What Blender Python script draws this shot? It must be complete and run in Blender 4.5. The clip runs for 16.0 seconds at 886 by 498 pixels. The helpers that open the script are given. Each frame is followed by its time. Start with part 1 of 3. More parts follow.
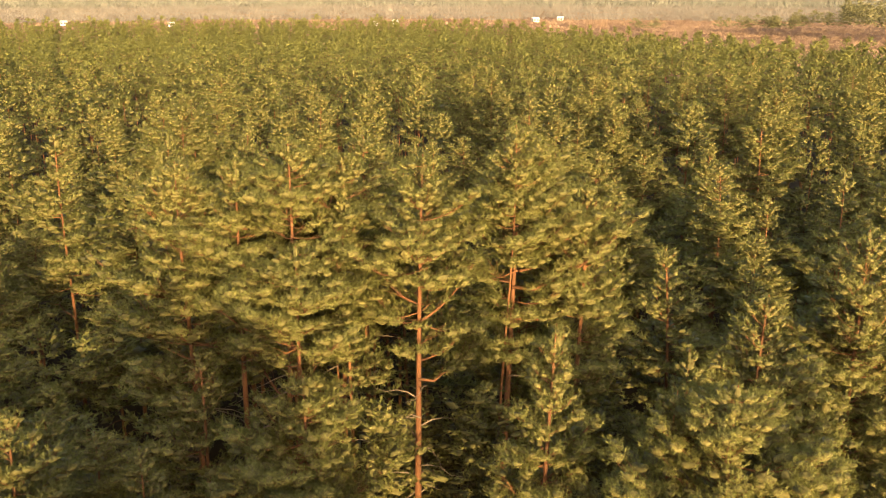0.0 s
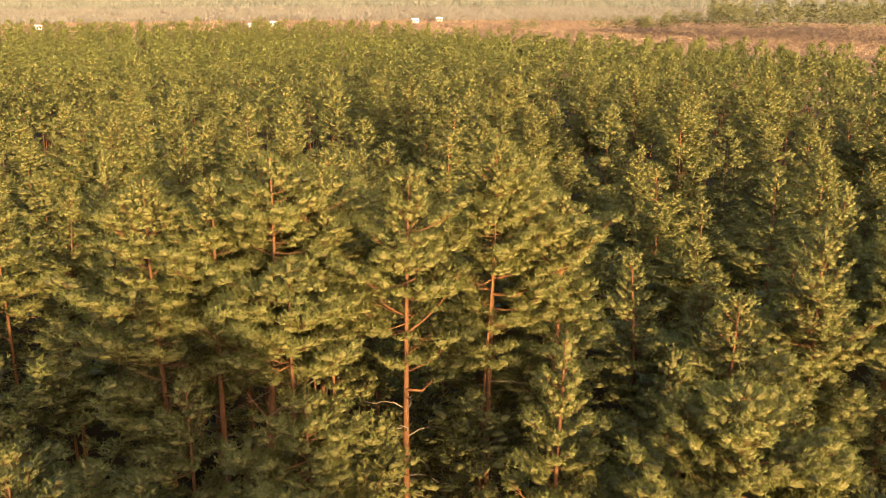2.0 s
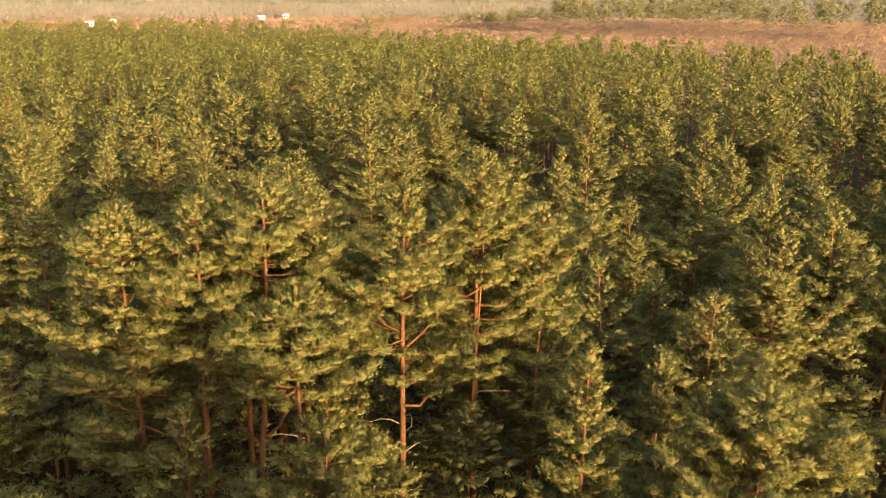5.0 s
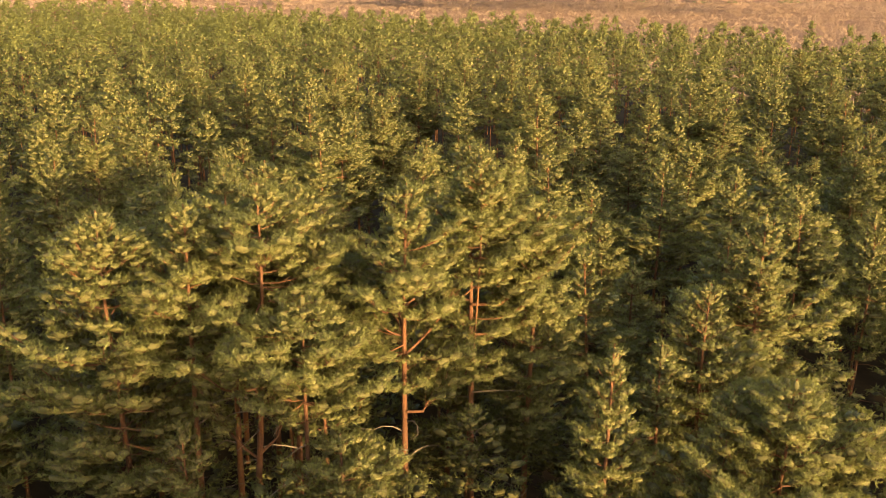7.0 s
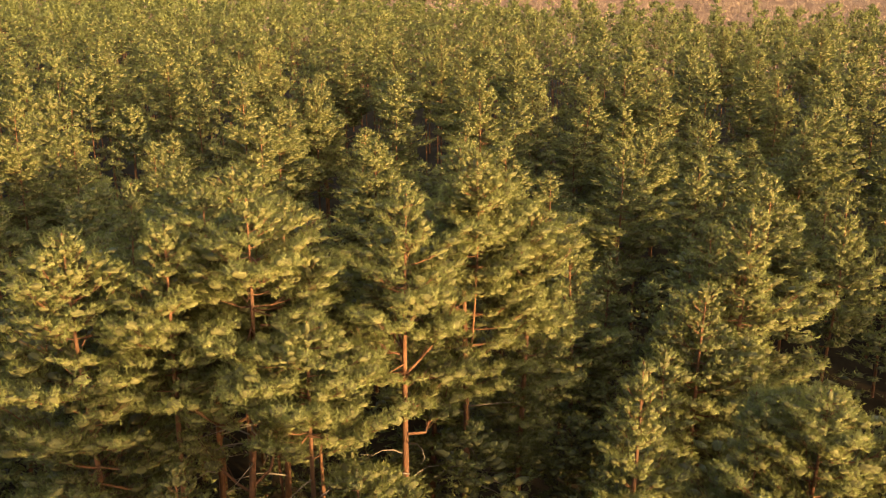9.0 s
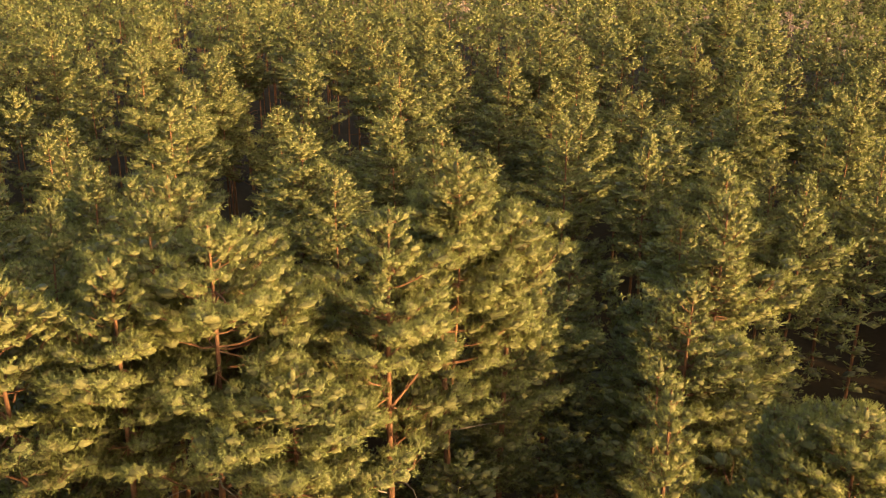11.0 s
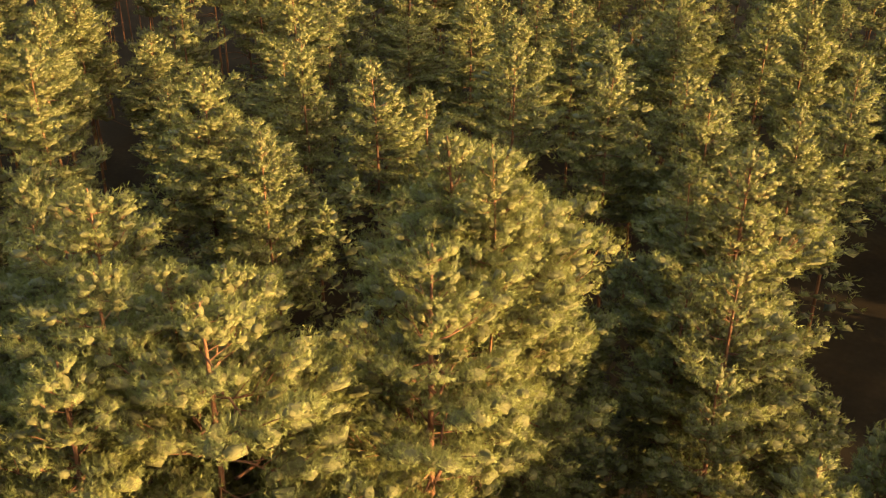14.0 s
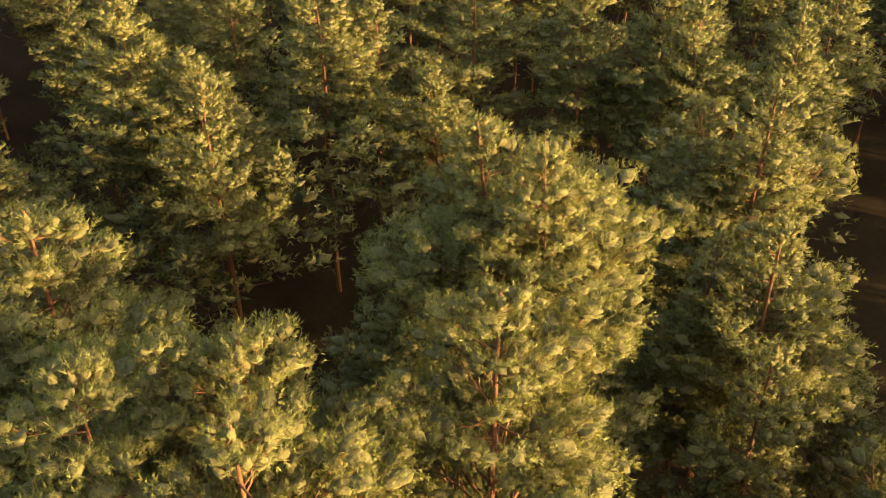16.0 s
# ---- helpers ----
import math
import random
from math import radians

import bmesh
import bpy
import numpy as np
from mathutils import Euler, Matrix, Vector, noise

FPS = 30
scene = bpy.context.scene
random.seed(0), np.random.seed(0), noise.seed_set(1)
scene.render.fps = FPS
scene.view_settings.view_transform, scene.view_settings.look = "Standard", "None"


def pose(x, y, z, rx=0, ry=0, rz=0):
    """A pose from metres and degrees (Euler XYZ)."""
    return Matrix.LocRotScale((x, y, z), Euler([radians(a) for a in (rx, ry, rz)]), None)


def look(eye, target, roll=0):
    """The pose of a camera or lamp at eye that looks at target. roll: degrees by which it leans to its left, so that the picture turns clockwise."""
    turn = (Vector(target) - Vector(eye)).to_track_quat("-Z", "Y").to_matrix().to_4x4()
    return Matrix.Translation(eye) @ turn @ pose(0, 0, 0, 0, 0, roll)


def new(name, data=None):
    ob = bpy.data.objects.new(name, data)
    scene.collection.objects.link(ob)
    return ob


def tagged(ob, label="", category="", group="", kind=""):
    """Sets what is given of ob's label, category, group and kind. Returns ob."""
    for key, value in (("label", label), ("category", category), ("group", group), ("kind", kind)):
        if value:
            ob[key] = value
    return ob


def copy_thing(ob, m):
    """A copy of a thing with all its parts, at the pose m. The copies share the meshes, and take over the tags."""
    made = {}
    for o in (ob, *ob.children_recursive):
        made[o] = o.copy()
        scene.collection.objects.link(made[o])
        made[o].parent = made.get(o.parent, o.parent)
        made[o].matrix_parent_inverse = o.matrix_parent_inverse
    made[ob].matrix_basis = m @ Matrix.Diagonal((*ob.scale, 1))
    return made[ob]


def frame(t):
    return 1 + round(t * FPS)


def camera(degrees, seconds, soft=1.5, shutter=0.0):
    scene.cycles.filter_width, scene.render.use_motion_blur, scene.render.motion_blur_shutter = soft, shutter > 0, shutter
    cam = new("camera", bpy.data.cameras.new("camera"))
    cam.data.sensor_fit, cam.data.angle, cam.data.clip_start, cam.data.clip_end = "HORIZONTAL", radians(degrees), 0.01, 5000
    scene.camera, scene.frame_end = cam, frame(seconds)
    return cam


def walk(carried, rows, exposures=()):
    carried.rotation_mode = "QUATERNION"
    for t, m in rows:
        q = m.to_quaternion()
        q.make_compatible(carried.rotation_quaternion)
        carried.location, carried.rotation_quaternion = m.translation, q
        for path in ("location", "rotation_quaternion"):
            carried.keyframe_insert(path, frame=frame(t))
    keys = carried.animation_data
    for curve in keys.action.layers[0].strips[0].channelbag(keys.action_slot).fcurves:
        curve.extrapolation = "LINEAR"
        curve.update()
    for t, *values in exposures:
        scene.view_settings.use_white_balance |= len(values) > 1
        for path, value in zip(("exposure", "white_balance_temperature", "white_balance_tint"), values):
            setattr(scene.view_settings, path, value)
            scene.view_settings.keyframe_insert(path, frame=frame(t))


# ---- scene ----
cam = camera(48.2, 16.0, soft=1.05)
METRES, EYE, TILT, LEAN, TURN = 36.0, 26.0, -15.75, 0.0, 0.0
ROWS = [
    (0.0, 0.0, 0.0, 0.0, 0.0, 0.0, -0.0),
    (0.5, -0.0248, -0.0005, 0.0022, -1.92, -0.02, 0.53),
    (1.0, -0.0503, -0.0005, 0.0044, -3.5, -0.04, 0.97),
    (1.5, -0.0753, -0.0007, 0.0075, -5.1, -0.06, 1.41),
    (2.0, -0.1, -0.0009, 0.0111, -6.84, -0.09, 1.88),
    (2.5, -0.1246, -0.0004, 0.0147, -8.45, -0.14, 2.34),
    (3.0, -0.149, 0.0008, 0.0183, -9.89, -0.19, 2.72),
    (3.5, -0.1724, 0.003, 0.022, -11.28, -0.25, 3.05),
    (4.0, -0.1945, 0.0071, 0.0261, -12.71, -0.31, 3.41),
    (6.5, -0.2919, 0.0617, 0.0578, -19.66, -2.08, 5.24),
    (7.0, -0.309, 0.0775, 0.0662, -20.98, -2.6, 5.59),
    (7.5, -0.3249, 0.0961, 0.0753, -22.42, -3.14, 5.98),
    (8.0, -0.3398, 0.1167, 0.0848, -23.88, -3.61, 6.36),
    (8.5, -0.3533, 0.139, 0.0948, -25.36, -4.13, 6.75),
    (9.0, -0.3648, 0.1637, 0.1055, -26.86, -4.69, 7.15),
    (9.5, -0.3742, 0.1908, 0.1168, -28.69, -5.42, 7.58),
    (12.0, -0.3837, 0.3632, 0.1816, -37.23, -10.25, 9.62),
    (12.5, -0.3788, 0.4017, 0.1948, -38.87, -11.46, 10.01),
    (13.0, -0.3722, 0.4407, 0.2084, -40.58, -13.04, 10.4),
    (13.5, -0.3636, 0.4802, 0.2228, -42.22, -14.93, 10.76),
    (14.0, -0.3535, 0.5195, 0.2373, -43.73, -16.72, 11.13),
    (14.5, -0.3417, 0.5577, 0.2524, -45.28, -18.63, 11.46),
    (15.0, -0.3283, 0.5948, 0.2671, -46.98, -20.91, 11.79),
    (15.5, -0.3132, 0.6306, 0.2819, -48.72, -23.39, 12.14),
    (16.0, -0.2969, 0.665, 0.296, -50.48, -26.39, 12.45),
]
walk(cam, [(t, pose(0, 0, EYE, TILT, LEAN, TURN) @ pose(METRES * x, METRES * y, METRES * z, 90 + pitch, roll, yaw)) for t, x, y, z, yaw, pitch, roll in ROWS],
     exposures=[(0.0, 2.29, 6500, 10), (8.0, 2.35, 6420, 10), (12.0, 2.51, 6520, 10), (16.0, 2.74, 6820, 10)])

# ---- daylight: a low evening sun behind the first view, a clear sky ----
SUN_AZIMUTH, SUN_HEIGHT = 165.0, 11.0
world = bpy.data.worlds.new("sky")
scene.world = world
world.use_nodes = True
wn = world.node_tree.nodes
sky = wn.new("ShaderNodeTexSky")
sky.sky_type, sky.sun_disc = "NISHITA", False
sky.sun_elevation, sky.sun_rotation = radians(SUN_HEIGHT), radians(SUN_AZIMUTH)
sky.air_density, sky.dust_density, sky.ozone_density = 1.0, 5.0, 0.5
wn["Background"].inputs["Strength"].default_value = 0.15
world.node_tree.links.new(sky.outputs[0], wn["Background"].inputs["Color"])
sun_data = bpy.data.lights.new("sun", "SUN")
sun_data.energy, sun_data.angle, sun_data.color = 3.6, radians(0.6), (1.0, 0.725, 0.375)
sun = new("sun", sun_data)
az, el = radians(SUN_AZIMUTH), radians(SUN_HEIGHT)
sun.matrix_world = look((0, 0, 80), (-math.sin(az) * math.cos(el) * 10, -math.cos(az) * math.cos(el) * 10, 80 - math.sin(el) * 10))


# ---- materials ----
def ramp_material(name, stops, scale, rough=0.8, detail_scale=None, bump=0.0, see_through=0.0, island=0.0, object_spread=0.0, glow=(1, 1, 1), stretch=(1, 1, 1)):
    """A surface whose colour runs through stops by noise at two scales, with relief, per-piece and per-thing spread."""
    m = bpy.data.materials.new(name)
    m.use_nodes = True
    n, l = m.node_tree.nodes, m.node_tree.links
    bsdf = n["Principled BSDF"]
    bsdf.inputs["Roughness"].default_value = rough
    bsdf.inputs["Specular IOR Level"].default_value = 0.2 if rough < 0.9 else 0.03
    tc, mp = n.new("ShaderNodeTexCoord"), n.new("ShaderNodeMapping")
    mp.inputs["Scale"].default_value = stretch
    l.new(tc.outputs["Object"], mp.inputs["Vector"])
    a, b = n.new("ShaderNodeTexNoise"), n.new("ShaderNodeTexNoise")
    a.inputs["Scale"].default_value, a.inputs["Detail"].default_value = scale, 4
    b.inputs["Scale"].default_value, b.inputs["Detail"].default_value = detail_scale or scale * 9, 5
    l.new(mp.outputs[0], a.inputs["Vector"]), l.new(mp.outputs[0], b.inputs["Vector"])
    value = None

    def add(socket, weight, offset=0.0):
        nonlocal value
        k = n.new("ShaderNodeMath")
        k.operation = "MULTIPLY_ADD"
        l.new(socket, k.inputs[0])
        k.inputs[1].default_value = weight
        if value is None:
            k.inputs[2].default_value = offset
        else:
            l.new(value, k.inputs[2])
        value = k.outputs[0]

    spare = island + object_spread
    add(a.outputs["Fac"], 0.9 * (1 - 0.5 * spare), -0.17 - 0.2 * spare)
    add(b.outputs["Fac"], 0.45 * (1 - 0.5 * spare))
    if island:
        geo = n.new("ShaderNodeNewGeometry")
        add(geo.outputs["Random Per Island"], island)
    if object_spread:
        info = n.new("ShaderNodeObjectInfo")
        add(info.outputs["Random"], object_spread)
    cr = n.new("ShaderNodeValToRGB")
    cr.color_ramp.elements[0].position, cr.color_ramp.elements[0].color = stops[0][0], (*stops[0][1], 1)
    cr.color_ramp.elements[1].position, cr.color_ramp.elements[1].color = stops[-1][0], (*stops[-1][1], 1)
    for p, c in stops[1:-1]:
        cr.color_ramp.elements.new(p).color = (*c, 1)
    l.new(value, cr.inputs[0])
    l.new(cr.outputs[0], bsdf.inputs["Base Color"])
    if bump:
        bp = n.new("ShaderNodeBump")
        bp.inputs["Strength"].default_value, bp.inputs["Distance"].default_value = bump, 0.03
        l.new(b.outputs["Fac"], bp.inputs["Height"])
        l.new(bp.outputs[0], bsdf.inputs["Normal"])
    if see_through:
        tr, mix, tint = n.new("ShaderNodeBsdfTranslucent"), n.new("ShaderNodeMixShader"), n.new("ShaderNodeMix")
        tint.data_type, tint.blend_type = "RGBA", "MULTIPLY"
        tint.inputs[0].default_value = 1.0
        tint.inputs[7].default_value = (*glow, 1)
        l.new(cr.outputs[0], tint.inputs[6])
        l.new(tint.outputs[2], tr.inputs["Color"])
        mix.inputs[0].default_value = see_through
        l.new(bsdf.outputs[0], mix.inputs[1]), l.new(tr.outputs[0], mix.inputs[2])
        l.new(mix.outputs[0], n["Material Output"].inputs["Surface"])
    return m


NEEDLE = ramp_material("pine_needles", [(0.1, (0.101, 0.101, 0.029)), (0.5, (0.150, 0.145, 0.040)), (0.95, (0.200, 0.182, 0.051))],
                       0.6, rough=0.6, detail_scale=5, see_through=0.42, island=0.26, object_spread=0.16, glow=(1.0, 0.98, 0.74))
# hearts of the foliage pads: inner shade painted in as a darker needle tone
INNER = ramp_material("shade_toned_twigs_and_needles", [(0.1, (0.052, 0.045, 0.013)), (0.5, (0.080, 0.067, 0.019)), (0.95, (0.105, 0.086, 0.025))],
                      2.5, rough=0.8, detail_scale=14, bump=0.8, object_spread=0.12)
BARK = ramp_material("pine_bark", [(0.15, (0.038, 0.019, 0.010)), (0.5, (0.100, 0.041, 0.015)), (0.9, (0.215, 0.092, 0.031))],
                     1.6, rough=0.85, detail_scale=26, bump=1.0, object_spread=0.15, stretch=(1, 1, 0.35))
DEADWOOD = ramp_material("dead_wood", [(0.1, (0.09, 0.06, 0.04)), (0.9, (0.20, 0.15, 0.10))], 3, rough=0.9, bump=0.4, object_spread=0.2)
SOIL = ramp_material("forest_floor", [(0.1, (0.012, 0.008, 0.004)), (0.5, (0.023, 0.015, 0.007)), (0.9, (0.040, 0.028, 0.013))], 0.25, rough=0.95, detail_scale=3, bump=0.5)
MEADOW = ramp_material("dry_grass", [(0.1, (0.105, 0.058, 0.034)), (0.5, (0.140, 0.080, 0.047)), (0.9, (0.180, 0.112, 0.068))], 0.02, rough=0.95, detail_scale=0.3)
# far twigs and woods: distance haze is painted in as paler, greyer colour
THICKET = ramp_material("hazed_red_twigs", [(0.1, (0.150, 0.094, 0.060)), (0.5, (0.185, 0.124, 0.082)), (0.9, (0.215, 0.150, 0.104))], 0.03, rough=0.9, detail_scale=0.4, island=0.3)
HAZETWIG = ramp_material("hazed_bare_twigs", [(0.1, (0.105, 0.092, 0.078)), (0.5, (0.130, 0.116, 0.100)), (0.9, (0.155, 0.142, 0.126))], 0.02, rough=0.9, detail_scale=0.3, island=0.2)
HAZEWOOD = ramp_material("hazed_far_wood", [(0.1, (0.098, 0.096, 0.078)), (0.9, (0.135, 0.132, 0.108))], 0.01, rough=0.9, detail_scale=0.1, island=0.15)
FARGREEN = ramp_material("far_wood_needles", [(0.1, (0.085, 0.080, 0.038)), (0.9, (0.130, 0.120, 0.060))], 0.02, rough=0.9, detail_scale=0.3, island=0.2)
WHITEWASH = ramp_material("whitewashed_wall", [(0.1, (0.34, 0.31, 0.27)), (0.9, (0.45, 0.42, 0.38))], 0.5, rough=0.8)
ROOFING = ramp_material("grey_roofing", [(0.1, (0.30, 0.27, 0.24)), (0.9, (0.50, 0.46, 0.42))], 0.7, rough=0.7)
WINDOWPANE = ramp_material("window_glass", [(0.1, (0.04, 0.045, 0.05)), (0.9, (0.07, 0.075, 0.08))], 1.0, rough=0.1)


# ---- mesh building ----
def mesh_of(name, verts, faces, material, smooth=False, normals=None, inner=None, slots=None):
    """verts (n, 3); faces (m, k), all with k corners; slots: 1 for faces of the material inner."""
    verts, faces = np.asarray(verts, dtype=np.float32), np.asarray(faces, dtype=np.int32)
    me = bpy.data.meshes.new(name)
    k = faces.shape[1]
    me.vertices.add(len(verts)), me.loops.add(faces.size), me.polygons.add(len(faces))
    me.vertices.foreach_set("co", verts.ravel())
    me.loops.foreach_set("vertex_index", faces.ravel())
    me.polygons.foreach_set("loop_start", np.arange(0, faces.size, k, dtype=np.int32))
    me.polygons.foreach_set("use_smooth", np.full(len(faces), smooth))
    me.materials.append(material)
    if inner:
        me.materials.append(inner)
        me.polygons.foreach_set("material_index", np.asarray(slots, dtype=np.int32))
    if normals is not None:
        soft = me.attributes.new("custom_normal", "FLOAT_VECTOR", "POINT")
        soft.data.foreach_set("vector", np.asarray(normals, dtype=np.float32).ravel())
    me.update(calc_edges=True)
    return me


def part(name, me, parent, label=""):
    ob = new(name, me)
    ob.parent = parent
    return tagged(ob, label)


def tube(points, radii, sides):
    """A tapered tube along points: verts and four-cornered faces, with a point at its tip."""
    p, r = np.asarray(points, float), np.asarray(radii, float)
    d = np.gradient(p, axis=0)
    d /= np.linalg.norm(d, axis=1)[:, None] + 1e-9
    ref = np.where(np.abs(d[:, 2:3]) > 0.8, [[1.0, 0, 0]], [[0, 0, 1.0]])
    a = np.cross(d, ref)
    a /= np.linalg.norm(a, axis=1)[:, None] + 1e-9
    b = np.cross(d, a)
    th = np.arange(sides) * 2 * np.pi / sides
    v = p[:, None] + r[:, None, None] * (np.cos(th)[None, :, None] * a[:, None] + np.sin(th)[None, :, None] * b[:, None])
    i, j = np.meshgrid(np.arange(len(p) - 1), np.arange(sides), indexing="ij")
    q = (j + 1) % sides
    f = np.stack([i * sides + j, i * sides + q, (i + 1) * sides + q, (i + 1) * sides + j], -1).reshape(-1, 4)
    return v.reshape(-1, 3), f


def joined(pieces):
    verts, faces, base = [], [], 0
    for v, f in pieces:
        verts.append(v), faces.append(f + base)
        base += len(v)
    return np.concatenate(verts), np.concatenate(faces)


def unit(v):
    return v / (np.linalg.norm(v, axis=-1, keepdims=True) + 1e-9)


def ball(fineness):
    if not fineness:
        v = np.array([(1, 0, 0), (0, 1, 0), (-1, 0, 0), (0, -1, 0), (0, 0, 1), (0, 0, -1.0)])
        return v, np.array([(k, (k + 1) % 4, 4) for k in range(4)] + [((k + 1) % 4, k, 5) for k in range(4)])
    bm = bmesh.new()
    bmesh.ops.create_icosphere(bm, subdivisions=fineness, radius=1.0)
    v, f = np.array([p.co[:] for p in bm.verts]), np.array([[p.index for p in q.verts] for q in bm.faces])
    bm.free()
    return v, f


# how a pad of foliage is clad, from near to far: tufts a square metre, blades a tuft, their length and width, the
# shoot's length, the heart's fineness and slot (1: inner tone with shade painted in, 0: needles)
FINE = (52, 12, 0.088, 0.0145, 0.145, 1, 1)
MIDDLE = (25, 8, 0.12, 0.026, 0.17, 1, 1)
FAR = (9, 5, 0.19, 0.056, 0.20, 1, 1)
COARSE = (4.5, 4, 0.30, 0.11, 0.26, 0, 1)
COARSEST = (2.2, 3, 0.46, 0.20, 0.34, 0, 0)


def foliage(rng, pads, style):
    """Pads of foliage, given as (centres, turns, half sizes, outward ways): in each an uneven heart of twigs and old
    needles in a painted shade tone, clad in tufts of needle blades that point outward and up. Gives corners, triangles,
    soft normals, and the slot of each triangle."""
    c, turn, semi, out = [np.concatenate([p[k] for p in pads]) for k in range(4)]
    per, blades, length, width, shoot, fineness, slot = style
    n = len(c)
    waves, phase = rng.normal(size=(n, 4, 3)) * 2.6, rng.uniform(0, 6.28, size=(n, 4))

    def lumps(d, own):
        return 1 + 0.13 * np.sin(np.einsum("mji,mi->mj", waves[own], d) + phase[own]).sum(1)

    area = 4 * np.pi * ((semi[:, 0] * semi[:, 1]) ** 1.6 / 3 + (semi[:, 0] * semi[:, 2]) ** 1.6 / 3 + (semi[:, 1] * semi[:, 2]) ** 1.6 / 3) ** (1 / 1.6)
    own = np.repeat(np.arange(n), np.maximum(3, np.round(per * area * rng.uniform(0.8, 1.2, size=n))).astype(int))
    m = len(own)
    d = unit(rng.normal(size=(m, 3)) + (0.25, 0, 0.35))
    d[:, 2] = np.where(d[:, 2] < -0.5, -d[:, 2], d[:, 2])
    at = np.einsum("mi,mij->mj", semi[own] * d * lumps(d, own)[:, None], turn[own]) + c[own]
    skin = unit(np.einsum("mi,mij->mj", d / semi[own], turn[own]))
    axis = unit(0.55 * skin + 0.28 * out[own] + (0, 0, 0.36) + 0.28 * rng.normal(size=(m, 3)))[:, None]
    side = unit(np.cross(axis, rng.normal(size=(m, blades, 3))))
    along = rng.uniform(-0.7, 1.0, size=(m, blades, 1)) * rng.uniform(0.35, 1.0, size=(m, 1, 1))
    spread = rng.uniform(0.40, 1.05, size=(m, blades, 1)) * (1.1 - 0.45 * along)
    way = unit(axis * np.cos(spread) + side * np.sin(spread))
    root = at[:, None] + axis * along * shoot
    soft = unit(0.56 * skin[:, None] + 0.30 * out[own][:, None] + 0.24 * side + 0.30 * rng.normal(size=(m, 1, 3)) + 0.12 * rng.normal(size=(m, blades, 3)))
    w = unit(np.cross(way, soft)) * (width * 0.5)
    w = np.where((np.cross(2 * w, way) * soft).sum(-1, keepdims=True) < 0, -w, w)
    tri = np.stack([root - w, root + w, root + way * length * rng.uniform(0.75, 1.25, size=(m, blades, 1))], axis=2).reshape(-1, 3)
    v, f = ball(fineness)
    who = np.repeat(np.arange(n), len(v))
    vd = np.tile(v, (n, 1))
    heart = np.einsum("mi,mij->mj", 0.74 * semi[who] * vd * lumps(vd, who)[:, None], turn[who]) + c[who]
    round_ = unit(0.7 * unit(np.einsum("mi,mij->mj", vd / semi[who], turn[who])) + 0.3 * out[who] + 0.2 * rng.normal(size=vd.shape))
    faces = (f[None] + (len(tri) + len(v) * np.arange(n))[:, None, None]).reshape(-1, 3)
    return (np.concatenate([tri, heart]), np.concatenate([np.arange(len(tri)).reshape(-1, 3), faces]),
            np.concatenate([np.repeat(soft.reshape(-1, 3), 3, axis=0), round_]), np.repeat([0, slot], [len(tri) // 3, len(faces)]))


def ball(fineness):
    if not fineness:
        v = np.array([(1, 0, 0), (0, 1, 0), (-1, 0, 0), (0, -1, 0), (0, 0, 1), (0, 0, -1.0)])
        return v, np.array([(k, (k + 1) % 4, 4) for k in range(4)] + [((k + 1) % 4, k, 5) for k in range(4)])
    bm = bmesh.new()
    bmesh.ops.create_icosphere(bm, subdivisions=fineness, radius=1.0)
    v, f = np.array([p.co[:] for p in bm.verts]), np.array([[p.index for p in q.verts] for q in bm.faces])
    bm.free()
    return v, f


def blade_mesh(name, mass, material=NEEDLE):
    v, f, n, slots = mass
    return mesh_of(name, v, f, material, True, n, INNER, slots)


